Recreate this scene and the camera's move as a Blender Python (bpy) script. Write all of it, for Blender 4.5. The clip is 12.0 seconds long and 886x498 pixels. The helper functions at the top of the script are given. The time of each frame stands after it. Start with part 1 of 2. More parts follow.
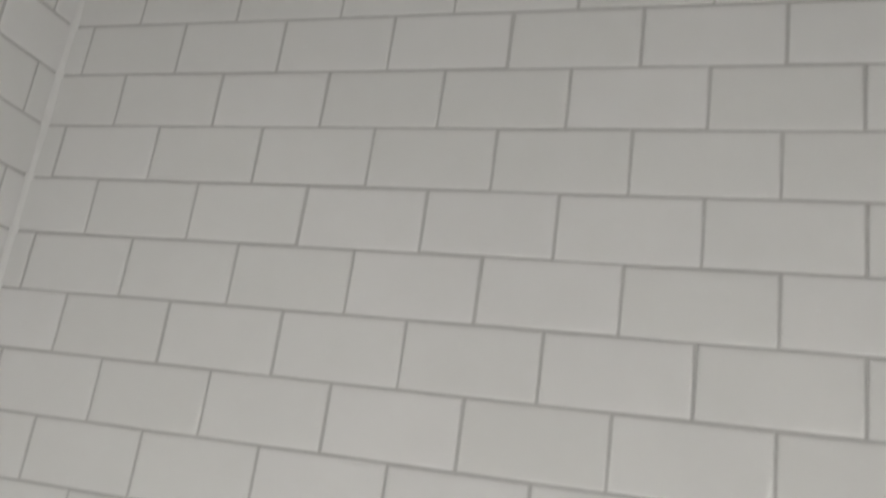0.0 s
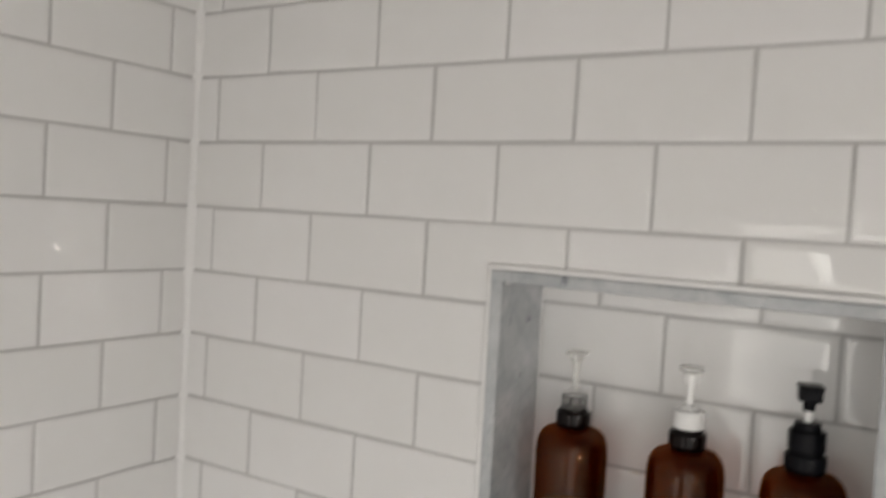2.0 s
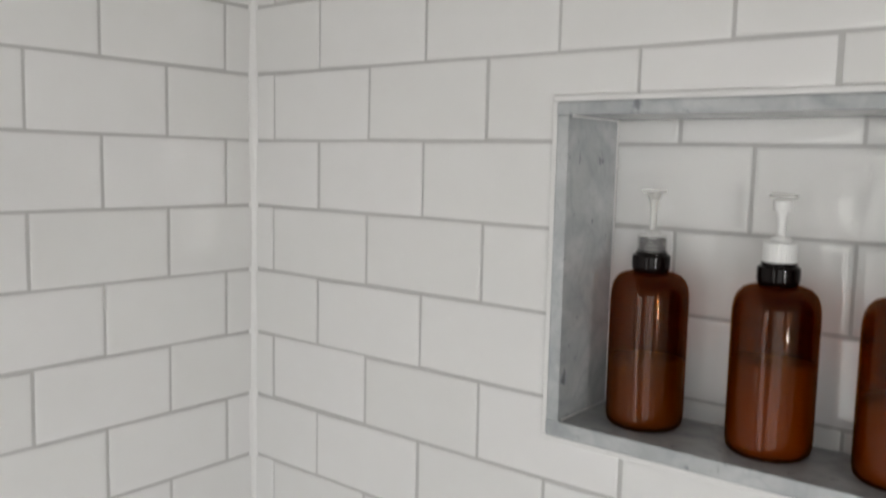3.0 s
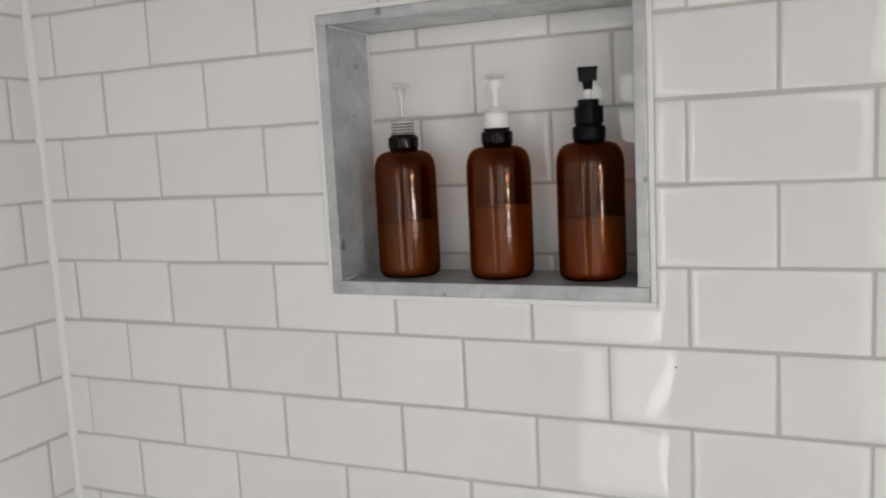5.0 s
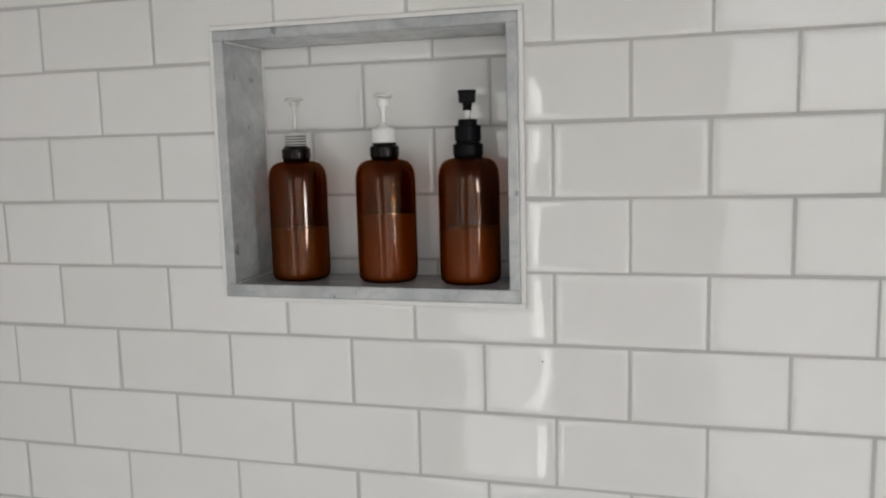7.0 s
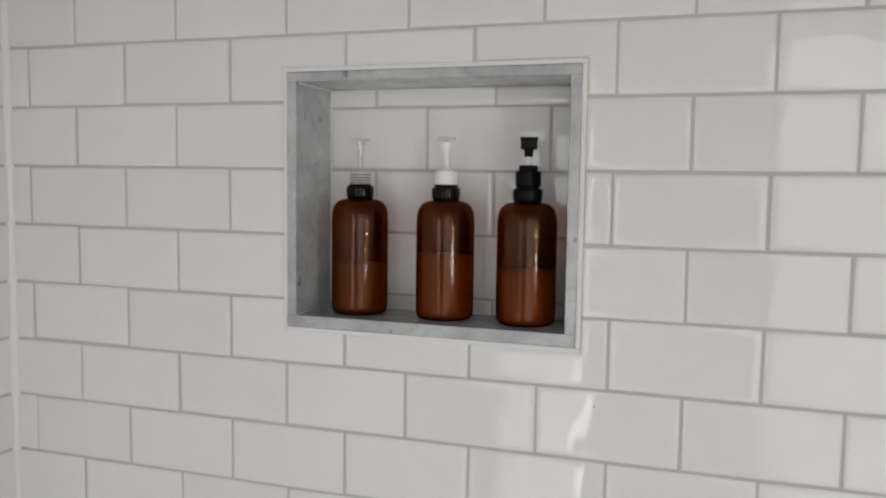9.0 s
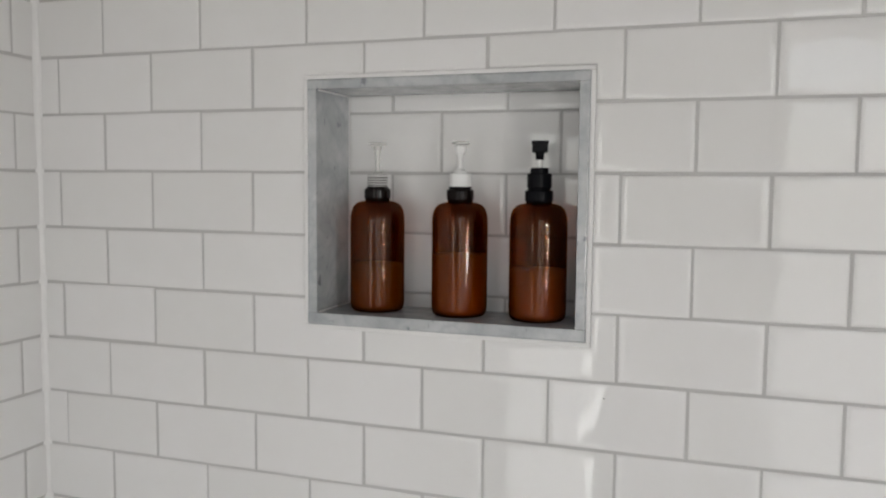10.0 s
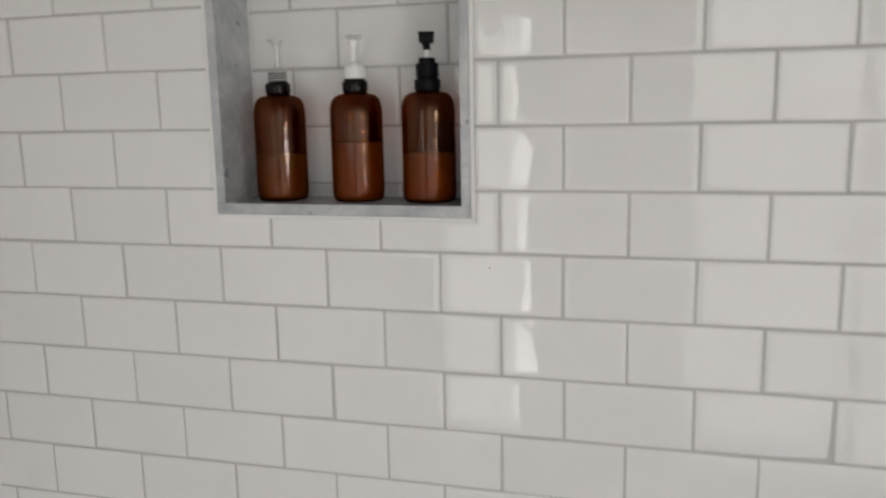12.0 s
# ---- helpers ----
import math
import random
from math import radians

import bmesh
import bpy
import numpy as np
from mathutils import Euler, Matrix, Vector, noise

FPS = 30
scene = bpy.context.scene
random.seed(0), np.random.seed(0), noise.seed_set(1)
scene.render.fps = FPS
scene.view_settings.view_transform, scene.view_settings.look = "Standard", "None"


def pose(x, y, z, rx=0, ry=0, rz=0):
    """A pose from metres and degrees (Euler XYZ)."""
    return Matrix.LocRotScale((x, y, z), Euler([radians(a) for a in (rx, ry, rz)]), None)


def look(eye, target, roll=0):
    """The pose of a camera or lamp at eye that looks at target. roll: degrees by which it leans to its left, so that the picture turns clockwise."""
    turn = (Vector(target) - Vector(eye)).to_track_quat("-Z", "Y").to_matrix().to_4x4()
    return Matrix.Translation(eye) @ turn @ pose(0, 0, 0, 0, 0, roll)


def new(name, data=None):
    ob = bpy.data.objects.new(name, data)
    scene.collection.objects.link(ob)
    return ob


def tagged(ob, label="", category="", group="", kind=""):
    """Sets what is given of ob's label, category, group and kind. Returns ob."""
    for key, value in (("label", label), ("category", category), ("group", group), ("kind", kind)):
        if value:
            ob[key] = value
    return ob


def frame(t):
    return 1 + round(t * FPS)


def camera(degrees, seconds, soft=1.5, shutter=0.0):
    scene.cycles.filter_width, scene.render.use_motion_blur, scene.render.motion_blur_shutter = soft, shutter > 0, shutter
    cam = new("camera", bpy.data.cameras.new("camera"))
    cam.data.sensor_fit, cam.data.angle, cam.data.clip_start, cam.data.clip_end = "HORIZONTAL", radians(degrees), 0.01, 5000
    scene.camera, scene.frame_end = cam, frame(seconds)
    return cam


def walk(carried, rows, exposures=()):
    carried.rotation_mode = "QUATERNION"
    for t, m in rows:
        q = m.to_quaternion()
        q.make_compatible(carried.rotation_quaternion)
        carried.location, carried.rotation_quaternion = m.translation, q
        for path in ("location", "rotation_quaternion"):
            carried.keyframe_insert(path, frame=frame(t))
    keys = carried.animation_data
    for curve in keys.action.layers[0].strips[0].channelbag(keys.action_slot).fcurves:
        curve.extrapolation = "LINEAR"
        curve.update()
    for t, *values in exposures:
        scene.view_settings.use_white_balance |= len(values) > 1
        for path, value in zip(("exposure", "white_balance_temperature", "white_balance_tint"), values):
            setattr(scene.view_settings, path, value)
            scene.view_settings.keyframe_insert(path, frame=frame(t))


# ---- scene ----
cam = camera(56.5, 12.0, soft=2.1, shutter=0.5)
PATH = [
    (0, (0.879, -0.856, 1.712), (0.282, 0.972, 2.262), 8.2),
    (0.5, (0.853, -0.817, 1.66), (0.166, 1.015, 2.074), 8.1),
    (1, (0.837, -0.765, 1.606), (0.008, 1.042, 1.825), 6.9),
    (1.5, (0.822, -0.717, 1.524), (-0.129, 1.039, 1.624), 5.3),
    (2, (0.794, -0.704, 1.496), (-0.258, 0.996, 1.419), 3.3),
    (2.5, (0.795, -0.633, 1.450), (-0.467, 0.908, 1.269), 1.3),
    (4.3, (0.881, -0.735, 1.308), (-0.094, 0.989, 1.03), -1.1),
    (4.5, (0.896, -0.75, 1.31), (-0.011, 1.013, 1.051), -2.2),
    (5, (0.895, -0.789, 1.304), (0.104, 1.03, 1.054), -2.9),
    (5.5, (0.913, -0.815, 1.304), (0.218, 1.039, 1.02), -3.0),
    (6, (0.92, -0.84, 1.307), (0.331, 1.048, 1.01), -2.5),
    (6.5, (0.923, -0.85, 1.315), (0.374, 1.053, 1.04), -2.0),
    (7, (0.922, -0.853, 1.315), (0.382, 1.056, 1.064), -1.5),
    (9, (0.907, -0.882, 1.323), (0.278, 1.009, 1.159), 0.8),
    (9.5, (0.911, -0.898, 1.326), (0.269, 0.989, 1.166), 0.6),
    (10, (0.913, -0.922, 1.323), (0.263, 0.963, 1.164), 0.5),
    (10.5, (0.912, -0.954, 1.322), (0.307, 0.944, 1.142), 1.0),
    (11, (0.934, -0.978, 1.323), (0.395, 0.937, 1.122), 1.4),
    (11.5, (0.966, -0.962, 1.315), (0.395, 0.932, 1.02), 1.3),
    (12, (1.005, -0.981, 1.284), (0.471, 0.915, 0.938), -1.2),
]
EXPOSURE = [      # seconds, stops, kelvin, tint
    (0.0, 0.22, 6560, 8), (0.5, 0.10, 6540, 5), (1.0, 0.00, 6530, 6), (1.5, 0.08, 6650, 11), (2.0, 0.19, 6800, 11), (2.5, 0.31, 6500, 9),
    (4.5, 0.24, 6500, 10), (5.0, 0.24, 6560, 11), (5.5, 0.22, 6450, 8), (7.0, 0.12, 6550, 9), (9.5, 0.13, 6530, 10), (11.5, 0.08, 6500, 10), (12.0, 0.04, 6650, 11),
]
walk(cam, [(t, look(eye, target, roll)) for t, eye, target, roll in PATH], EXPOSURE)

# ---- light ----
world = bpy.data.worlds.new("sky")
scene.world = world
world.use_nodes = True
wn = world.node_tree.nodes
sky = wn.new("ShaderNodeTexSky")
sky.sky_type, sky.sun_disc = "NISHITA", False
sky.sun_elevation, sky.sun_rotation = radians(42), radians(250)
world.node_tree.links.new(sky.outputs[0], wn["Background"].inputs[0])
wn["Background"].inputs[1].default_value = 0.12

sun_data = bpy.data.lights.new("sun", "SUN")
sun_data.energy, sun_data.angle, sun_data.color = 2.5, radians(0.5), (1.0, 0.95, 0.88)
sun = new("sun", sun_data)
sun.matrix_world = look((-6, 2.2, 6), (0, 0, 0))

ROOM_X, ROOM_Y, CEIL = 2.3, -1.9, 2.48
WIN_Y0, WIN_Y1, WIN_Z0, WIN_Z1 = -1.59, -1.35, 0.86, 1.52     # small bright window in the right wall
PANES_X = ((0.15, 0.54), (1.04, 2.16))                        # two tall openings in the rear wall; the added pier between darkens reflections
GL_Z0, GL_TOPS = 0.02, (1.57, 1.82)


def daylight(name, eye, target, width, height, watts, colour):
    lamp = bpy.data.lights.new(name, "AREA")
    lamp.shape, lamp.size, lamp.size_y, lamp.energy, lamp.color = "RECTANGLE", width, height, watts, colour
    new(name, lamp).matrix_world = look(eye, target)


for (x0, x1), top, watts in zip(PANES_X, GL_TOPS, (3.5, 9.8)):
    mid, half_up = (x0 + x1) / 2, (GL_Z0 + top) / 2
    daylight("rear_daylight", (mid, ROOM_Y - 0.12, half_up), (mid, 0, half_up), x1 - x0 - 0.02, top - GL_Z0 - 0.02, watts, (1.0, 0.98, 0.972))
# an added narrow lamp in the narrow opening, for a brighter strip in the reflections
daylight("added_strip_light", (PANES_X[0][1] - 0.05, ROOM_Y - 0.11, 0.82), (PANES_X[0][1] - 0.05, 0, 0.82), 0.075, 1.44, 1.0, (1.0, 0.995, 0.985))
mid, half_up = (WIN_Y0 + WIN_Y1) / 2, (WIN_Z0 + WIN_Z1) / 2
daylight("window_daylight", (ROOM_X + 0.064, mid, half_up), (0, mid, half_up), WIN_Y1 - WIN_Y0 - 0.02, WIN_Z1 - WIN_Z0 - 0.02, 20.5, (1.0, 0.975, 0.955))


# ---- materials ----
class Mat:
    """A node material with a few short-hands."""

    def __init__(self, name):
        self.m = bpy.data.materials.new(name)
        self.m.use_nodes = True
        self.t = self.m.node_tree
        self.b = self.t.nodes["Principled BSDF"]
        self.out = self.t.nodes["Material Output"]

    def node(self, kind, **values):
        n = self.t.nodes.new(kind)
        for key, value in values.items():
            n.inputs[key.replace("_", " ")].default_value = value
        return n

    def link(self, a, b):
        self.t.links.new(a, b)

    def coords(self, vary=0.0):
        c = self.node("ShaderNodeTexCoord")
        if not vary:
            return c.outputs["Object"]
        info = self.node("ShaderNodeObjectInfo")
        mul = self.node("ShaderNodeVectorMath")
        mul.operation = "SCALE"
        comb = self.node("ShaderNodeCombineXYZ")
        for i in range(3):
            self.link(info.outputs["Random"], comb.inputs[i])
        self.link(comb.outputs[0], mul.inputs[0])
        mul.inputs["Scale"].default_value = vary
        add = self.node("ShaderNodeVectorMath")
        add.operation = "ADD"
        self.link(c.outputs["Object"], add.inputs[0])
        self.link(mul.outputs[0], add.inputs[1])
        return add.outputs[0]

    def noise(self, vec, scale, detail=3.0, rough=0.5, distort=0.0):
        n = self.node("ShaderNodeTexNoise", Scale=scale, Detail=detail, Roughness=rough, Distortion=distort)
        self.link(vec, n.inputs["Vector"])
        return n.outputs["Fac"]

    def ramp(self, fac, stops):
        r = self.node("ShaderNodeValToRGB")
        el = r.color_ramp.elements
        while len(el) < len(stops):
            el.new(0.5)
        for e, (p, c) in zip(el, stops):
            e.position, e.color = p, (*c, 1) if len(c) == 3 else c
        self.link(fac, r.inputs[0])
        return r.outputs[0]

    def span(self, fac, low, high):
        r = self.node("ShaderNodeMapRange", To_Min=low, To_Max=high)
        self.link(fac, r.inputs["Value"])
        return r.outputs[0]

    def mix(self, fac, a, b, how="MIX"):
        x = self.node("ShaderNodeMix")
        x.data_type, x.blend_type = "RGBA", how
        for sock, v in ((x.inputs[0], fac), (x.inputs[6], a), (x.inputs[7], b)):
            if isinstance(v, (int, float, tuple)):
                sock.default_value = v if isinstance(v, (int, float)) else (*v, 1)[:4]
            else:
                self.link(v, sock)
        return x.outputs[2]

    def bump(self, height, strength, distance, under=None):
        b = self.node("ShaderNodeBump", Strength=strength, Distance=distance)
        self.link(height, b.inputs["Height"])
        if under:
            self.link(under, b.inputs["Normal"])
        return b.outputs[0]

    def set(self, **values):
        for key, v in values.items():
            sock = self.b.inputs[key.replace("_", " ")]
            if hasattr(v, "is_linked"):
                self.link(v, sock)
            else:
                sock.default_value = (*v, 1) if isinstance(v, tuple) else v
        return self


def ceramic():
    m = Mat("glazed_white_tile")
    v = m.coords(37.0)
    info = m.node("ShaderNodeObjectInfo")
    tone = m.ramp(info.outputs["Random"], [(0.0, (0.765, 0.762, 0.75)), (0.5, (0.782, 0.78, 0.77)), (1.0, (0.80, 0.795, 0.79))])
    film = m.ramp(m.noise(v, 26, 5, 0.6), [(0.35, (0.985, 0.983, 0.978)), (0.7, (1, 1, 1))])
    fleck = m.ramp(m.noise(v, 420, 1, 0.4), [(0.0, (1, 1, 1)), (0.79, (1, 1, 1)), (0.83, (0.93, 0.925, 0.91))])
    colour = m.mix(1.0, m.mix(1.0, tone, film, "MULTIPLY"), fleck, "MULTIPLY")
    wavy = m.bump(m.noise(v, 11, 1.2, 0.4, 0.5), 1.0, 0.0009)
    fine = m.bump(m.noise(v, 95, 2, 0.5), 0.5, 0.00005, wavy)
    m.set(Base_Color=colour, Roughness=m.span(m.noise(v, 40, 3), 0.004, 0.028), IOR=1.56, Normal=fine)
    return m.m


def grout():
    m = Mat("pale_grey_grout")
    v = m.coords()
    c = m.mix(m.noise(v, 9, 4), (0.465, 0.46, 0.45), (0.565, 0.56, 0.55))
    c = m.mix(m.span(m.noise(v, 900, 2), 0.0, 0.35), c, (0.47, 0.465, 0.455))
    m.set(Base_Color=c, Roughness=0.9, Normal=m.bump(m.noise(v, 1400, 2), 0.5, 0.0004))
    return m.m


def caulk():
    m = Mat("white_silicone")
    v = m.coords()
    c = m.mix(m.noise(v, 30, 3), (0.74, 0.735, 0.725), (0.81, 0.805, 0.795))
    m.set(Base_Color=c, Roughness=0.38, Normal=m.bump(m.noise(v, 60, 2), 0.4, 0.0006))
    return m.m


def marble():
    m = Mat("grey_veined_marble")
    v = m.coords()
    cloud = m.ramp(m.noise(v, 14, 5, 0.6, 0.6), [(0.3, (0.385, 0.403, 0.408)), (0.64, (0.56, 0.573, 0.577))])
    veins = m.ramp(m.noise(v, 15, 2.5, 0.5, 0.9), [(0.40, (1, 1, 1)), (0.49, (0.86, 0.87, 0.885)), (0.57, (1, 1, 1))])
    thin = m.ramp(m.noise(v, 34, 2.5, 0.5, 0.8), [(0.42, (1, 1, 1)), (0.49, (0.93, 0.935, 0.945)), (0.52, (1, 1, 1))])
    long = m.node("ShaderNodeVectorMath")
    long.operation = "MULTIPLY"
    long.inputs[1].default_value = (1.0, 1.0, 0.65)
    m.link(v, long.inputs[0])
    specks = m.ramp(m.noise(long.outputs[0], 80, 2, 0.5), [(0.0, (1, 1, 1)), (0.68, (1, 1, 1)), (0.75, (0.52, 0.53, 0.55))])
    c = m.mix(1.0, m.mix(1.0, cloud, veins, "MULTIPLY"), m.mix(1.0, thin, specks, "MULTIPLY"), "MULTIPLY")
    m.set(Base_Color=c, Roughness=m.span(m.noise(v, 60, 3), 0.14, 0.28), Normal=m.bump(m.noise(v, 260, 3), 0.25, 0.0003))
    return m.m


def tinted_clear(name, tint, gloss=0.06, wave=0.0, low=0.05, high=0.5, milk=0.0, sheen=(1.0, 1.0, 1.0), power=4.0):
    """Clear moulded plastic or glass: coloured light passes, the surface shines."""
    m = Mat(name)
    v = m.coords()
    clear = m.node("ShaderNodeBsdfTransparent")
    clear.inputs["Color"].default_value = (*tint, 1)
    shine = m.node("ShaderNodeBsdfGlossy", Roughness=gloss, Color=(*sheen, 1))
    edge = m.node("ShaderNodeLayerWeight", Blend=0.5)
    if wave:
        n = m.bump(m.noise(v, 28, 2), 0.6, wave)
        m.link(n, shine.inputs["Normal"])
    steep = m.node("ShaderNodeMath")
    steep.operation = "POWER"
    steep.inputs[1].default_value = power
    m.link(edge.outputs["Facing"], steep.inputs[0])
    both = m.node("ShaderNodeMixShader")
    m.link(m.span(steep.outputs[0], low, high), both.inputs[0])
    through_it = clear.outputs[0]
    if milk:
        haze = m.node("ShaderNodeBsdfDiffuse", Color=(0.8, 0.8, 0.78, 1))
        some = m.node("ShaderNodeMixShader", Fac=milk)
        m.link(clear.outputs[0], some.inputs[1])
        m.link(haze.outputs[0], some.inputs[2])
        through_it = some.outputs[0]
    m.link(through_it, both.inputs[1])
    m.link(shine.outputs[0], both.inputs[2])
    m.link(both.outputs[0], m.out.inputs["Surface"])
    return m.m


def amber():
    """Amber bottle plastic: brown light passes, a broad soft shine and a thin sharp one lie on it."""
    m = Mat("amber_bottle_plastic")
    v = m.coords()
    clear = m.node("ShaderNodeBsdfTransparent")
    clear.inputs["Color"].default_value = (0.634, 0.388, 0.160, 1)
    upright = m.node("ShaderNodeVectorMath")
    upright.operation = "MULTIPLY"
    upright.inputs[1].default_value = (1.0, 1.0, 0.05)
    m.link(v, upright.inputs[0])
    ripple = m.bump(m.noise(upright.outputs[0], 150, 2, 0.5), 0.7, 0.0005)
    soft = m.node("ShaderNodeBsdfGlossy", Roughness=0.2, Color=(0.62, 0.25, 0.07, 1))
    sharp = m.node("ShaderNodeBsdfGlossy", Roughness=0.035)
    rim = m.node("ShaderNodeBsdfGlossy", Roughness=0.12, Color=(0.20, 0.055, 0.02, 1))
    for n in (soft, sharp):
        m.link(ripple, n.inputs["Normal"])
    edge = m.node("ShaderNodeLayerWeight", Blend=0.5)
    steep = m.node("ShaderNodeMath")
    steep.operation = "POWER"
    steep.inputs[1].default_value = 3.5
    m.link(edge.outputs["Facing"], steep.inputs[0])
    top = clear.outputs[0]
    for amount, shader in ((0.013, soft), (m.span(steep.outputs[0], 0.0, 0.55), rim), (0.024, sharp)):
        over = m.node("ShaderNodeMixShader")
        if isinstance(amount, float):
            over.inputs[0].default_value = amount
        else:
            m.link(amount, over.inputs[0])
        m.link(top, over.inputs[1])
        m.link(shader.outputs[0], over.inputs[2])
        top = over.outputs[0]
    m.link(top, m.out.inputs["Surface"])
    return m.m


def plain(name, low, high, rough, scale=14.0, relief=0.0, fine=500.0, spec=0.5):
    m = Mat(name)
    v = m.coords()
    m.set(Base_Color=m.mix(m.noise(v, scale, 4), low, high), Roughness=m.span(m.noise(v, scale * 3, 3), rough * 0.85, min(1.0, rough * 1.15)), Specular_IOR_Level=spec)
    if relief:
        m.set(Normal=m.bump(m.noise(v, fine, 3), 0.4, relief))
    return m.m


TILE, GROUT, CAULK, MARBLE = ceramic(), grout(), caulk(), marble()
AMBER = amber()
CLEAR = tinted_clear("clear_pump_plastic", (0.97, 0.97, 0.955), 0.12, 0.0, 0.03, 0.2, 0.34)
CLEAR_COLLAR = tinted_clear("clear_collar_plastic", (0.97, 0.97, 0.965), 0.10, 0.0, 0.03, 0.3, 0.05)
SMOKY = tinted_clear("smoky_thread", (0.22, 0.22, 0.23), 0.10, 0.0, 0.03, 0.4, 0.0, (0.5, 0.5, 0.5), 1.6)
SOAP_TAN = plain("tan_soap", (0.47, 0.54, 0.30), (0.53, 0.61, 0.34), 0.4, 40)
SOAP_CREAM = plain("cream_soap", (0.68, 0.66, 0.38), (0.75, 0.73, 0.43), 0.4, 40)
BLACK = plain("black_plastic", (0.0045, 0.0045, 0.006), (0.007, 0.007, 0.009), 0.24, 60, 0.0001, 500.0, 0.08)
DARK_AMBER = plain("dark_brown_plastic", (0.004, 0.002, 0.002), (0.006, 0.003, 0.0025), 0.12, 60, 0.0, 500.0, 0.18)
WHITE = plain("white_plastic", (0.80, 0.80, 0.785), (0.85, 0.85, 0.84), 0.35, 60, 0.0001)
PAINT = plain("white_wall_paint", (0.74, 0.72, 0.69), (0.79, 0.77, 0.745), 0.6, 5, 0.0004, 300)
# white ceiling paint darkened in its colour to stand for missing light overhead
SHADED_CEILING = plain("shaded_ceiling_paint", (0.23, 0.227, 0.218), (0.27, 0.266, 0.256), 0.9, 4, 0.0005, 250)
FLOOR = plain("grey_stone_floor", (0.36, 0.35, 0.34), (0.46, 0.45, 0.43), 0.45, 7, 0.0004)
TRIM = plain("white_gloss_trim", (0.80, 0.79, 0.77), (0.84, 0.83, 0.81), 0.3, 9)
PANE = tinted_clear("window_glass", (0.985, 0.99, 0.988), 0.02, 0.0, 0.04, 0.6)


# ---- mesh helpers ----
def obj(name, bm, material, parent=None, label="", smooth=False):
    bmesh.ops.recalc_face_normals(bm, faces=bm.faces)
    me = bpy.data.meshes.new(name)
    bm.to_mesh(me)
    bm.free()
    me.materials.append(material)
    if smooth:
        me.shade_smooth()
    ob = new(name, me)
    if parent:
        ob.parent = parent
    return tagged(ob, label)


def part(name, bm, material, parent, label="", smooth=False):
    return obj(name, bm, material, parent, label, smooth)


def add_box(bm, x0, x1, y0, y1, z0, z1, bevel=0.0):
    made = bmesh.ops.create_cube(bm, size=1.0, matrix=Matrix.Translation(((x0 + x1) / 2, (y0 + y1) / 2, (z0 + z1) / 2)) @ Matrix.Diagonal((x1 - x0, y1 - y0, z1 - z0, 1)))
    if bevel:
        edges = list({e for v in made["verts"] for e in v.link_edges})
        bmesh.ops.bevel(bm, geom=edges, offset=bevel, segments=2, affect="EDGES", profile=0.6)
    return bm


def box(*size, bevel=0.0):
    return add_box(bmesh.new(), *size, bevel=bevel)


def lathe(profile, steps=48, bm=None):
    """Turns (radius, height) pairs round the z axis; radius 0 closes an end."""
    bm = bm or bmesh.new()
    rings = []
    for r, z in profile:
        if r < 1e-6:
            rings.append([bm.verts.new((0, 0, z))])
        else:
            rings.append([bm.verts.new((r * math.cos(2 * math.pi * i / steps), r * math.sin(2 * math.pi * i / steps), z)) for i in range(steps)])
    for a, b in zip(rings, rings[1:]):
        for i in range(steps):
            j = (i + 1) % steps
            if len(a) == 1 and len(b) == 1:
                continue
            if len(a) == 1:
                bm.faces.new((a[0], b[j], b[i]))
            elif len(b) == 1:
                bm.faces.new((a[i], a[j], b[0]))
            else:
                bm.faces.new((a[i], a[j], b[j], b[i]))
    return bm


def rounded(points, radius, segments=3):
    """Rounds the inner corners of a profile a little."""
    out = [points[0]]
    for p, q, r in zip(points, points[1:], points[2:]):
        a, b, c = Vector(p), Vector(q), Vector(r)
        u, w = a - b, c - b
        d = min(radius, u.length * 0.45, w.length * 0.45)
        s, e = b + u.normalized() * d, b + w.normalized() * d
        for i in range(segments + 1):
            k = i / segments
            out.append(tuple(s * (1 - k) ** 2 + b * 2 * k * (1 - k) + e * k * k))
    return out + [points[-1]]


# ---- tiles ----
PITCH_X, PITCH_Z, Z_JOINT, X_JOINT, CORNER_X = 0.155, 0.0785, 1.10, 0.414, -0.010
GAP, DEPTH = 0.0032, 0.0078
NX0, NX1, NZ0, NZ1 = 0.414, 0.770, 1.1415, 1.4525      # outer edge of the niche's marble frame


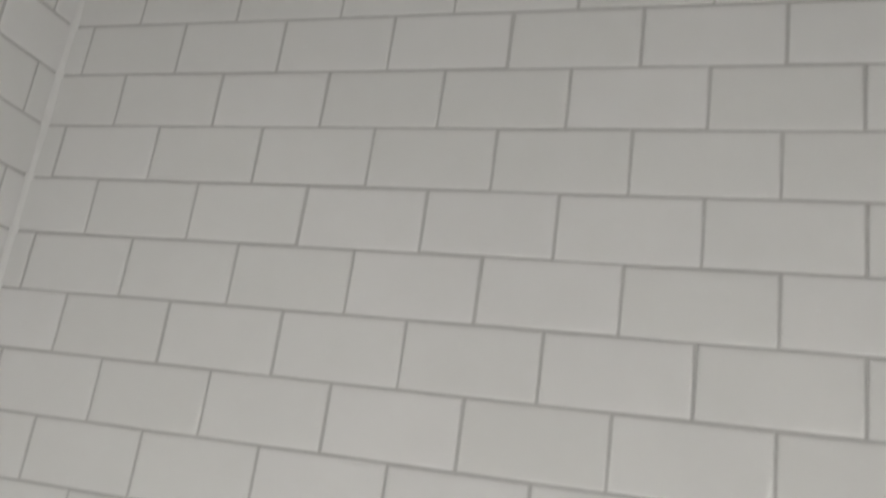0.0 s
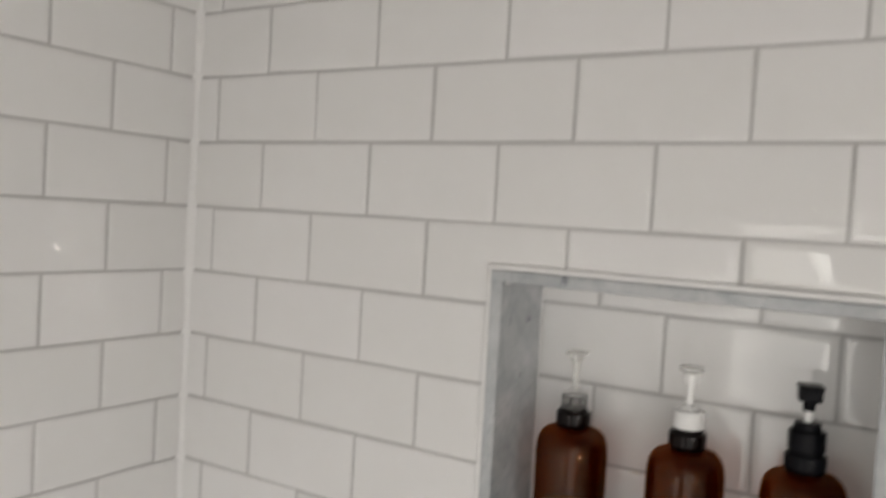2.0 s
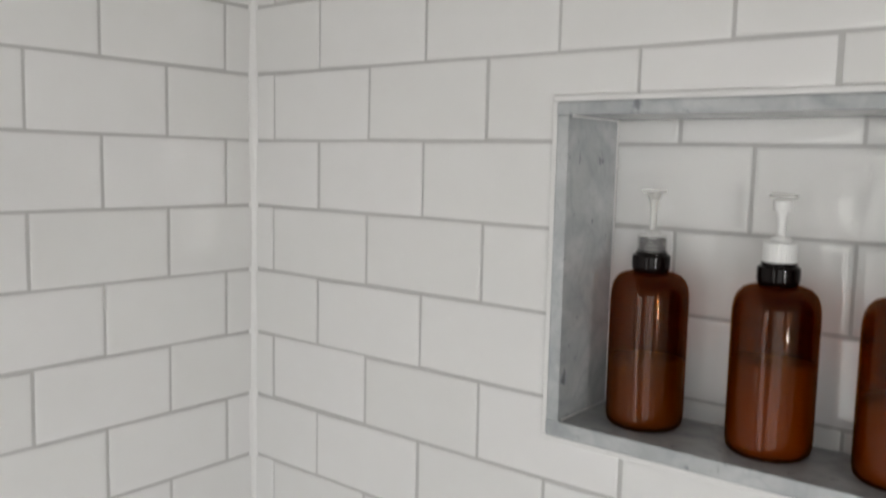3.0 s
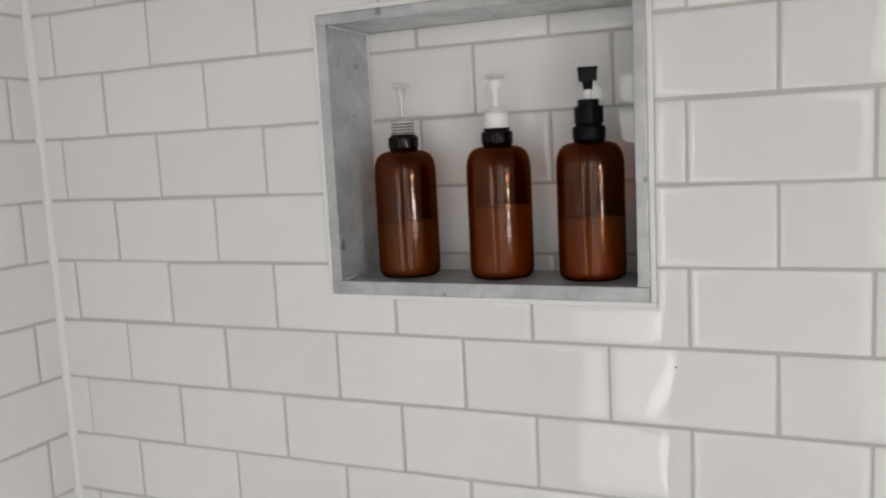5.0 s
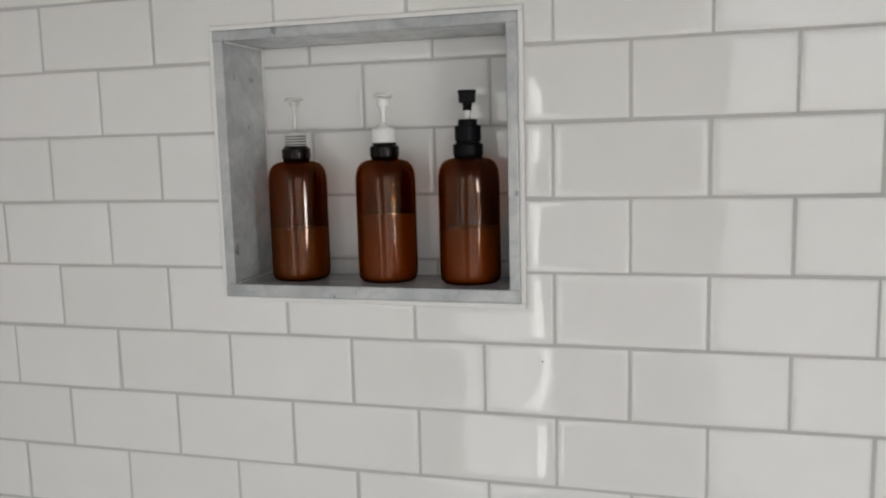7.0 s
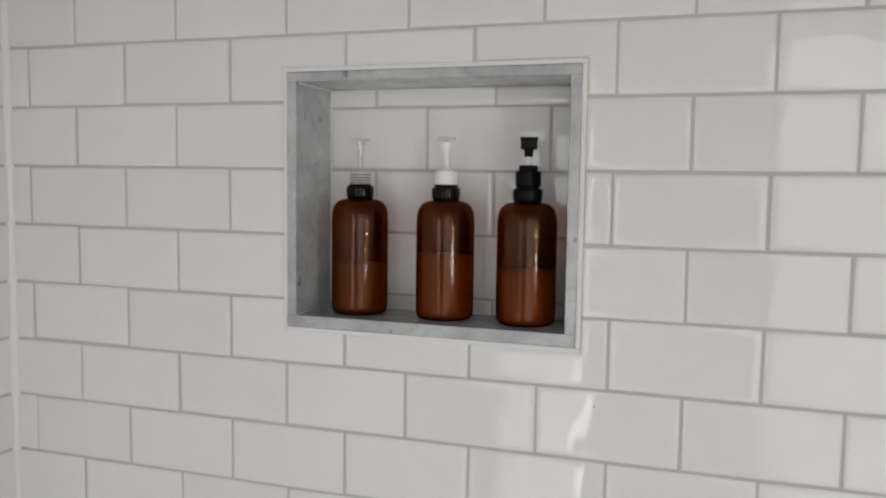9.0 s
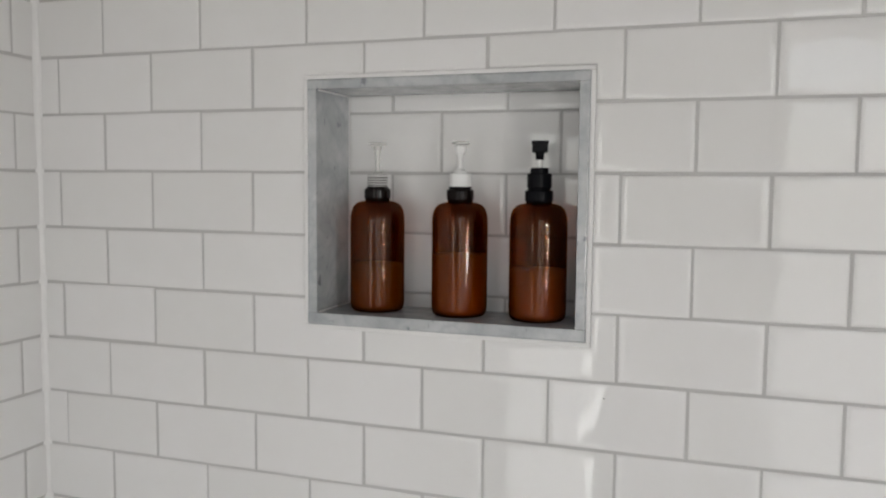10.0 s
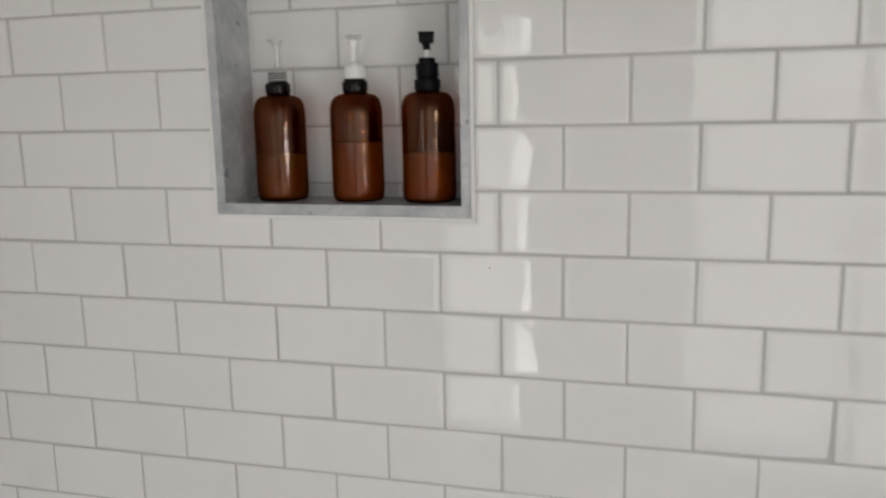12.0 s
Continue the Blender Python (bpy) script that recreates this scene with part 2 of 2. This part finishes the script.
def outline(u0, u1, v0, v1, hole=None):
    """A tile's outline, cut round a hole where it overlaps one; None where nothing is left."""
    if hole:
        a0, a1, b0, b1 = hole
        if u0 < a1 - 1e-4 and u1 > a0 + 1e-4 and v0 < b1 - 1e-4 and v1 > b0 + 1e-4:
            left, right, low, high = u0 < a0 - 0.006, u1 > a1 + 0.006, v0 < b0 - 0.006, v1 > b1 + 0.006
            if not (left or right):
                if low:
                    return [(u0, v0), (u1, v0), (u1, b0), (u0, b0)]
                return [(u0, b1), (u1, b1), (u1, v1), (u0, v1)] if high else None
            if not (low or high):
                return [(u0, v0), (a0, v0), (a0, v1), (u0, v1)] if left else [(a1, v0), (u1, v0), (u1, v1), (a1, v1)]
            if low and left:
                return [(u0, v0), (u1, v0), (u1, b0), (a0, b0), (a0, v1), (u0, v1)]
            if low:
                return [(u0, v0), (u1, v0), (u1, v1), (a1, v1), (a1, b0), (u0, b0)]
            if left:
                return [(u0, v0), (a0, v0), (a0, b1), (u1, b1), (u1, v1), (u0, v1)]
            return [(a1, v0), (u1, v0), (u1, v1), (u0, v1), (u0, b1), (a1, b1)]
    return [(u0, v0), (u1, v0), (u1, v1), (u0, v1)]


def inset(poly, d):
    """Moves every side of a right-angled outline inwards by d."""
    out, n = [], len(poly)
    for i in range(n):
        (ax, ay), (bx, by), (cx, cy) = poly[i - 1], poly[i], poly[(i + 1) % n]
        x, y = bx, by
        for px, py, qx, qy in ((ax, ay, bx, by), (bx, by, cx, cy)):
            length = math.hypot(qx - px, qy - py)
            x += -(qy - py) / length * d
            y += (qx - px) / length * d
        out.append((x, y))
    return out


def tile_geometry(poly):
    """Vertices and faces of one glazed tile with a softly rounded rim; its face lies at depth 0, u across, v up."""
    rings = [(0.0, DEPTH), (0.0, 0.0016), (0.0005, 0.00102), (0.0014, 0.00064), (0.0030, 0.00028), (0.0050, 0.00008), (0.0072, 0.0), (0.0084, 0.0)]
    verts, faces, n = [], [], len(poly)
    for d, depth in rings:
        verts += [(u, depth, v) for u, v in inset(poly, d)]
    for r in range(len(rings) - 1):
        for i in range(n):
            j = (i + 1) % n
            faces.append((r * n + i, r * n + j, (r + 1) * n + j, (r + 1) * n + i))
    faces.append(tuple(range((len(rings) - 1) * n, len(rings) * n)))
    return verts, faces


TILE_MESHES = {}


def tile_mesh(poly):
    """A shared mesh for every outline of one shape, about the outline's middle."""
    cu = (min(p[0] for p in poly) + max(p[0] for p in poly)) / 2
    cv = (min(p[1] for p in poly) + max(p[1] for p in poly)) / 2
    key = tuple((round(u - cu, 4), round(v - cv, 4)) for u, v in poly)
    if key not in TILE_MESHES:
        me = bpy.data.meshes.new("tile")
        verts, faces = tile_geometry(key)
        me.from_pydata(verts, [], faces)
        me.materials.append(TILE)
        me.shade_smooth()
        TILE_MESHES[key] = me
    return TILE_MESHES[key], cu, cv


def lay_tiles(parent, to_wall, rows, joint, u_min, u_max, v_max, near, hole=None, seed=1, level=0.0011):
    """Lays a running bond. to_wall turns (u, depth, v) into the room; near picks the pieces that are parts of their own."""
    rng = random.Random(seed)
    far_v, far_f = [], []
    for j in rows:
        v0, v1 = Z_JOINT + j * PITCH_Z + GAP / 2, Z_JOINT + (j + 1) * PITCH_Z - GAP / 2
        v1 = min(v1, v_max)
        if v1 - v0 < 0.006:
            continue
        start = joint(j)
        k = math.floor((u_min - start) / PITCH_X) - 1
        while start + k * PITCH_X < u_max:
            u0, u1 = start + k * PITCH_X + GAP / 2, start + (k + 1) * PITCH_X - GAP / 2
            k += 1
            u0, u1 = max(u0, u_min), min(u1, u_max)
            if u1 - u0 < 0.008:
                continue
            poly = outline(u0, u1, v0, v1, hole)
            if not poly:
                continue
            tilt = pose(rng.gauss(0, 0.0003), rng.gauss(0, 0.00018), rng.gauss(0, 0.0003), rng.gauss(0, 0.25), rng.gauss(0, 0.10), rng.gauss(0, 0.22))
            if near((u0 + u1) / 2, (v0 + v1) / 2):
                me, cu, cv = tile_mesh(poly)
                ob = new("tile", me)
                ob.parent = parent
                ob.matrix_basis = to_wall @ pose(cu, 0, cv) @ tilt
            else:
                verts, faces = tile_geometry(poly)
                far_f += [tuple(i + len(far_v) for i in f) for f in faces]
                far_v += [tuple(to_wall @ Vector(p)) for p in verts]
    if far_v:
        me = bpy.data.meshes.new("tiling")
        me.from_pydata(far_v, [], far_f)
        me.materials.append(TILE)
        me.shade_smooth()
        ob = new("tiling", me)
        ob.parent = parent
        tagged(ob, kind="stuff")


# ---- structure ----
BED = 0.0016      # how far the joints lie behind the tiles' faces
TILED_X = 1.77    # end of the tiling on the back wall
HIDE_X0, HIDE_X1, HIDE_Z0, HIDE_Z1 = NX0 + 0.004, NX1 - 0.004, NZ0 + 0.004, NZ1 - 0.004

bm = bmesh.new()
add_box(bm, -0.15, HIDE_X0, BED, 0.14, 0, CEIL)
add_box(bm, HIDE_X1, TILED_X, BED, 0.14, 0, CEIL)
add_box(bm, HIDE_X0, HIDE_X1, BED, 0.14, 0, HIDE_Z0)
add_box(bm, HIDE_X0, HIDE_X1, BED, 0.14, HIDE_Z1, CEIL)
wall_back = tagged(obj("wall_back", bm, GROUT), "white glazed subway tile wall with pale grey grout", "wall", kind="structure")
wall_back_plain = tagged(obj("wall_back_plain", box(TILED_X, ROOM_X + 0.14, -0.004, 0.14, 0, CEIL), PAINT), "plain white painted wall beside the tiled shower", "wall", kind="structure")

LEFT_END = -1.60
wall_left = tagged(obj("wall_left", box(-0.15, CORNER_X - BED, LEFT_END, BED, 0, CEIL), GROUT), "white glazed subway tile side wall of the shower", "wall", kind="structure")
wall_left_plain = tagged(obj("wall_left_plain", box(-0.15, CORNER_X + 0.003, ROOM_Y - 0.14, LEFT_END, 0, CEIL), PAINT), "plain white painted wall past the shower", "wall", kind="structure")
bm = bmesh.new()
# middle piece: an added pier, so the tiles reflect a dark band
edges_x = [CORNER_X + 0.003, *PANES_X[0], *PANES_X[1], ROOM_X + 0.14]
for x0, x1 in zip(edges_x[::2], edges_x[1::2]):
    add_box(bm, x0, x1, ROOM_Y - 0.14, ROOM_Y, 0, CEIL)
for (x0, x1), top in zip(PANES_X, GL_TOPS):
    add_box(bm, x0, x1, ROOM_Y - 0.14, ROOM_Y, 0, GL_Z0)
    add_box(bm, x0, x1, ROOM_Y - 0.14, ROOM_Y, top, CEIL)
wall_rear = tagged(obj("wall_rear", bm, PAINT), "unseen white painted bathroom wall with an added pier between two tall glazed openings", "wall", kind="structure")
bm = bmesh.new()
add_box(bm, ROOM_X, ROOM_X + 0.14, WIN_Y1, -0.004, 0, CEIL)
add_box(bm, ROOM_X, ROOM_X + 0.14, ROOM_Y, WIN_Y0, 0, CEIL)
add_box(bm, ROOM_X, ROOM_X + 0.14, WIN_Y0, WIN_Y1, 0, WIN_Z0)
add_box(bm, ROOM_X, ROOM_X + 0.14, WIN_Y0, WIN_Y1, WIN_Z1, CEIL)
wall_right = tagged(obj("wall_right", bm, PAINT), "white painted wall with a narrow window", "wall", kind="structure")
floor = tagged(obj("floor", box(-0.15, ROOM_X + 0.14, ROOM_Y - 0.14, 0.14, -0.12, 0), FLOOR), "grey stone bathroom floor", "floor", kind="structure")
ceiling = tagged(obj("ceiling", box(-0.15, ROOM_X + 0.14, ROOM_Y - 0.14, 0.14, CEIL, CEIL + 0.12), SHADED_CEILING), "flat painted ceiling, darkened in colour to stand for shade", "ceiling", kind="structure")



def glazing(name, label, m, width, height, panes, rail=0.04):
    """A white frame with upright mullions and panes, in an opening of that size; m puts its lower middle into the wall."""
    base = tagged(new(name), label, "window", kind="structure")
    base.matrix_basis = m
    half, bar = width / 2, rail * 0.55
    for size in ((-half, -half + rail, 0, height), (half - rail, half, 0, height), (-half + rail, half - rail, height - rail, height), (-half + rail, half - rail, 0, rail)):
        part("window_frame", box(size[0], size[1], -0.03, 0.025, size[2], size[3], bevel=0.003), TRIM, base)
    part("window_sill", box(-half - 0.03, half + 0.03, -0.09, -0.061, -0.025, 0.002, bevel=0.003), TRIM, base)
    inner = (width - 2 * rail) / panes
    for i in range(panes):
        x0 = -half + rail + i * inner
        if i:
            part("mullion", box(x0 - bar, x0 + bar, -0.025, 0.02, rail, height - rail, bevel=0.003), TRIM, base)
        part("pane", box(x0 + bar * (i > 0), x0 + inner - bar * (i < panes - 1), -0.003, 0.003, rail, height - rail), PANE, base).visible_shadow = False
    return base


window_1 = glazing("window_1", "small narrow white-framed daylight window with two panes", pose(ROOM_X + 0.032, (WIN_Y0 + WIN_Y1) / 2, WIN_Z0, 0, 0, -90), WIN_Y1 - WIN_Y0, WIN_Z1 - WIN_Z0, 2, 0.024)
for name, label, top, (x0, x1), panes in zip(("window_2", "window_3"), ("tall narrow white-framed glazing with one pane", "tall wide white-framed glazing with two panes"), GL_TOPS, PANES_X, (1, 2)):
    glazing(name, label, pose((x0 + x1) / 2, ROOM_Y - 0.06, GL_Z0, 0, 0, 180), x1 - x0, top - GL_Z0, panes)


# ---- marble niche ----
NICHE_BACK = 0.087
PROUD = -0.0052
RIM = 0.0037      # the white bead round the marble
IX0, IX1, IZ0, IZ1 = 0.4305, 0.7545, 1.1600, 1.4370


def slab(x0, x1, z0, z1, side):
    """One marble slab that lines the niche: it stands a little proud of the tiles, its outer front edge is bevelled."""
    c, d = 0.0016, 0.0014
    bm = bmesh.new()
    y0, y1 = PROUD, NICHE_BACK + 0.02
    cut = {"left": (x0 + c, x1, z0, z1), "right": (x0, x1 - c, z0, z1), "low": (x0, x1, z0 + c, z1), "high": (x0, x1, z0, z1 - c)}[side]
    a0, a1, b0, b1 = cut
    layers = [(x0, x1, z0, z1, y1), (x0, x1, z0, z1, y0 + d), (a0, a1, b0, b1, y0)]
    rings = [[bm.verts.new(p) for p in ((p0, y, q0), (p1, y, q0), (p1, y, q1), (p0, y, q1))] for p0, p1, q0, q1, y in layers]
    for a, b in zip(rings, rings[1:]):
        for i in range(4):
            bm.faces.new((a[i], a[(i + 1) % 4], b[(i + 1) % 4], b[i]))
    bm.faces.new(rings[0])
    bm.faces.new(rings[-1])
    bmesh.ops.recalc_face_normals(bm, faces=bm.faces)
    front = [e for e in bm.edges if all(v.co.y < y0 + d + 1e-5 for v in e.verts)]
    bmesh.ops.bevel(bm, geom=front, offset=0.0009, segments=2, affect="EDGES", profile=0.5)
    return bm


niche = tagged(new("niche"), "grey veined marble recessed shower niche in white tile", "niche")
niche.location = (0.592, 0.0, NZ0)
drop = Matrix.Translation(niche.location).inverted()


def niche_part(name, bm, material, label="", smooth=False):
    ob = part(name, bm, material, niche, label, smooth)
    ob.matrix_parent_inverse = drop
    return ob


niche_part("jamb", slab(NX0 + RIM, IX0, NZ0 + 0.0185, NZ1 - 0.0155, "left"), MARBLE)
niche_part("jamb", slab(IX1, NX1 - RIM, NZ0 + 0.0185, NZ1 - 0.0155, "right"), MARBLE)
niche_part("head", slab(NX0 + RIM, NX1 - RIM, IZ1, NZ1 - RIM, "high"), MARBLE)
niche_part("sill", slab(NX0 + RIM, NX1 - RIM, NZ0 + RIM, IZ0, "low"), MARBLE)
back_panel = niche_part("back_panel", box(NX0, NX1, NICHE_BACK + BED, NICHE_BACK + 0.02, NZ0, NZ1), GROUT, "white tiles with grey joints")
for x0, x1, z0, z1 in ((NX0 - 0.0016, NX1 + 0.0016, NZ0 - 0.0016, NZ0 + RIM), (NX0 - 0.0016, NX1 + 0.0016, NZ1 - RIM, NZ1 + 0.0016), (NX0 - 0.0016, NX0 + RIM, NZ0 + RIM, NZ1 - RIM), (NX1 - RIM, NX1 + 0.0016, NZ0 + RIM, NZ1 - RIM)):
    niche_part("caulk_bead", box(x0, x1, -0.0034, 0.004, z0, z1, bevel=0.0014), CAULK, "white caulk line")
for x in (IX0, IX1 - 0.0016):
    for z in (IZ0, IZ1 - 0.0016):
        niche_part("caulk_bead", box(x, x + 0.0016, 0.0, NICHE_BACK, z, z + 0.0016, bevel=0.0006), CAULK, "white caulk line")
    niche_part("caulk_bead", box(x, x + 0.0016, NICHE_BACK - 0.0016, NICHE_BACK + 0.001, IZ0 + 0.0016, IZ1 - 0.0016, bevel=0.0006), CAULK, "white caulk line")

# soft white caulk in the corner of the two tiled walls
bm = bmesh.new()
R = 0.0088
steps = 6
profile = [(CORNER_X - 0.004, 0.004)] + [(CORNER_X - 0.0005 + R * (1 - math.sin(a)) * 0.9, 0.0005 - R * (1 - math.cos(a)) * 0.9) for a in [math.pi / 2 * i / steps for i in range(steps + 1)]]
levels = [i * CEIL / 60 for i in range(61)]
rings = []
for z in levels:
    wob = 0.0009 * noise.noise((0.3, 0.0, z * 9.0))
    rings.append([bm.verts.new((x + wob * (i > 0), y - wob * 0.6 * (i > 0), z)) for i, (x, y) in enumerate(profile)])
for a, b in zip(rings, rings[1:]):
    for i in range(len(profile)):
        j = (i + 1) % len(profile)
        bm.faces.new((a[i], a[j], b[j], b[i]))
bm.faces.new(rings[0])
bm.faces.new(rings[-1])
trim = tagged(obj("trim", bm, CAULK, smooth=True), "white silicone bead in the tiled corner", "caulk", kind="structure")


# ---- bottles ----
def shell():
    outer = [(0.0, 0.0022), (0.0215, 0.0018), (0.0262, 0.0), (0.0300, 0.0006), (0.0330, 0.0034), (0.0342, 0.0085), (0.0345, 0.016), (0.0345, 0.114), (0.0342, 0.1205), (0.0330, 0.1275), (0.0305, 0.1330), (0.0265, 0.1370), (0.0210, 0.1392), (0.0160, 0.1402), (0.0138, 0.1420), (0.0135, 0.1560)]
    inner = [(max(r - 0.0012, 0.0), z - 0.0012 if z > 0.1 else z + 0.0014) for r, z in reversed(outer[1:-1])]
    return lathe(outer + [(0.0122, 0.1560)] + inner + [(0.0, 0.0038)], 64)


def soap(level):
    return lathe([(0.0, 0.0042), (0.0200, 0.0037), (0.0250, 0.0021), (0.0284, 0.0027), (0.0313, 0.0054), (0.0325, 0.0103), (0.0328, 0.0175), (0.0328, level), (0.0, level)], 64)


def ribbed(r, z0, z1, count, depth, steps):
    """A collar with upright ribs round it."""
    bm = bmesh.new()
    rings = []
    n = count * 4
    for z, k in ((z0, 0.93), (z0 + 0.0007, 1.0), (z1 - 0.001, 1.0), (z1, 0.93)):
        rings.append([bm.verts.new(((r * k - (depth if i % 4 < 2 else 0)) * math.cos(2 * math.pi * i / n), (r * k - (depth if i % 4 < 2 else 0)) * math.sin(2 * math.pi * i / n), z)) for i in range(n)])
    for a, b in zip(rings, rings[1:]):
        for i in range(n):
            bm.faces.new((a[i], a[(i + 1) % n], b[(i + 1) % n], b[i]))
    bm.faces.new(rings[0])
    bm.faces.new(rings[-1])
    return bm


def turned(points, radius=0.0007, steps=40):
    return lathe(rounded(points, radius), steps)


def bottle(x, y, turn, level, liquid, look_of, label):
    base = tagged(new("pump_bottle"), label, "bottle", "pump bottles in the niche")
    base.matrix_basis = pose(x, y, IZ0, 0, 0, turn)
    body = part("body", shell(), AMBER, base, "translucent amber plastic", True)
    part("liquid", soap(level), liquid, body, "creamy soap filling the lower half", True)
    part("neck_ring", turned([(0.0, 0.1396), (0.0148, 0.1396), (0.0164, 0.1426), (0.0169, 0.1440), (0.0169, 0.1545), (0.0152, 0.1558), (0.0138, 0.1560), (0.0138, 0.1581), (0.0, 0.1581)]), DARK_AMBER if look_of != "black" else BLACK, base, "glossy dark neck ring", True)
    if look_of == "clear":
        cap = part("pump_collar", turned([(0.0, 0.1580), (0.0132, 0.1580), (0.0132, 0.1600), (0.0127, 0.1606), (0.0132, 0.1614), (0.0132, 0.1634), (0.0127, 0.1640), (0.0132, 0.1648), (0.0132, 0.1668), (0.0127, 0.1674), (0.0132, 0.1682), (0.0132, 0.1725), (0.0120, 0.1740), (0.0075, 0.1748), (0.0060, 0.1775), (0.0, 0.1775)], 0.0003), CLEAR_COLLAR, base, "clear ribbed screw collar", True)
        bm = bmesh.new()
        for z in (0.1590, 0.1622, 0.1654, 0.1686):
            lathe([(0.0112, z), (0.0123, z), (0.0123, z + 0.0012), (0.0112, z + 0.0012), (0.0112, z)], 32, bm)
        part("thread", bm, SMOKY, cap, "dark grey screw thread")
        part("pump_stem", turned([(0.0, 0.1775), (0.0030, 0.1775), (0.0030, 0.196), (0.0046, 0.2050), (0.0, 0.2050)]), tinted_clear("milky_plastic", (0.95, 0.95, 0.93), 0.2, 0.0, 0.05, 0.2, 0.42), base, "milky clear pump stem", True)
        part("pump_head", turned([(0.0, 0.2045), (0.0052, 0.2045), (0.0064, 0.2096), (0.0108, 0.2106), (0.0114, 0.2120), (0.0108, 0.2134), (0.0, 0.2138)]), CLEAR, base, "clear disc-shaped pump head", True)
    elif look_of == "white":
        part("pump_collar", ribbed(0.0133, 0.1580, 0.1752, 40, 0.00022, 4), WHITE, base, "white ribbed screw collar")
        part("gasket", turned([(0.0, 0.1578), (0.0140, 0.1578), (0.0140, 0.1590), (0.0, 0.1590)], 0.0003), BLACK, base, "black gasket", True)
        part("pump_stem", turned([(0.0, 0.1752), (0.0085, 0.1752), (0.0085, 0.1772), (0.0066, 0.1796), (0.0044, 0.1800), (0.0036, 0.1815), (0.0036, 0.1945), (0.0050, 0.2000), (0.0, 0.2000)]), WHITE, base, "white pump stem", True)
        head = part("pump_head", turned([(0.0, 0.1995), (0.0072, 0.1995), (0.0076, 0.2085), (0.0060, 0.2098), (0.0, 0.2100)]), WHITE, base, "white pump head", True)
        part("rim", turned([(0.0076, 0.2104), (0.0108, 0.2110), (0.0114, 0.2126), (0.0108, 0.2142), (0.0, 0.2144), (0.0, 0.2104)], 0.0004), CLEAR, head, "clear rim", True)
    else:
        part("pump_collar", ribbed(0.0152, 0.1582, 0.1756, 6, 0.0005, 4), BLACK, base, "black faceted screw collar")
        part("collar_top", turned([(0.0, 0.1752), (0.0110, 0.1752), (0.0106, 0.1822), (0.0, 0.1824)]), BLACK, base, "", True)
        part("pump_stem", turned([(0.0, 0.1822), (0.0037, 0.1822), (0.0037, 0.1930), (0.0, 0.1930)], 0.0003), WHITE, base, "white stem", True)
        part("thread", lathe(rounded([(0.0, 0.1918), (0.0050, 0.1918), (0.0050, 0.1934), (0.0044, 0.1940), (0.0052, 0.1948), (0.0052, 0.1964), (0.0046, 0.1970), (0.0054, 0.1978), (0.0056, 0.2004), (0.0, 0.2004)], 0.0003), 28), BLACK, base, "", True)
        bm = bmesh.new()
        add_box(bm, -0.0094, 0.0094, -0.0100, 0.0092, 0.2000, 0.2125, bevel=0.0022)
        add_box(bm, -0.0102, 0.0102, -0.0118, 0.0098, 0.2100, 0.2140, bevel=0.0015)
        add_box(bm, -0.0070, -0.0012, -0.0150, -0.0090, 0.2065, 0.2110, bevel=0.001)
        part("pump_head", bm, BLACK, base, "black square pump head with a short spout")
    return base


bottle(0.4905, 0.046, 8, 0.0600, SOAP_TAN, "clear", "half-full amber soap bottle with a clear pump")
bottle(0.6010, 0.046, -5, 0.0755, SOAP_CREAM, "white", "half-full amber soap bottle with a white pump")
bottle(0.7000, 0.045, 14, 0.0615, SOAP_CREAM, "black", "half-full amber soap bottle with a black pump")


# a dark pinhole in the glaze of one tile
pinhole = part("pinhole", lathe([(0.0, 0.0009), (0.0006, 0.0009), (0.0009, 0.0004), (0.0009, 0.0), (0.0, 0.0)], 12), plain("dark_speck", (0.03, 0.028, 0.025), (0.05, 0.045, 0.04), 0.6, 90), wall_back, "dark pinhole in the glaze")
pinhole.matrix_basis = pose(0.788, 0.0002, 1.0825, 90, 0, 0)

# ---- laid tiles ----
ROW_SHIFT = {-3: 0.002, 0: -0.0008, 2: -0.0012, 7: 0.0027, 11: 0.0008, 12: -0.0012}
lay_tiles(wall_back, Matrix.Identity(4), range(-15, 18), lambda j: X_JOINT + (PITCH_X / 2 if j % 2 == 0 else 0.0) + ROW_SHIFT.get(j, 0.0), CORNER_X + 0.001, TILED_X, CEIL - 0.003,
          lambda u, v: u < 1.33 and 0.62 < v < 2.40, (NX0 - 0.0015, NX1 + 0.0015, NZ0 - 0.0015, NZ1 + 0.0015), 3)
to_left = Matrix.Translation((CORNER_X, 0, 0)) @ pose(0, 0, 0, 0, 0, 90)
lay_tiles(wall_left, to_left, range(-15, 18), lambda j: -0.040 if j % 2 else -0.1175, LEFT_END, -0.001, CEIL - 0.003,
          lambda u, v: u > -0.50 and 0.70 < v < 2.40, None, 5)
lay_tiles(back_panel, Matrix.Translation((0, NICHE_BACK, 0)), range(0, 5), lambda j: 0.4935 if j % 2 == 0 else 0.5615, IX0 + 0.0008, IX1 - 0.0008, IZ1 - 0.0005,
          lambda u, v: True, None, 7)
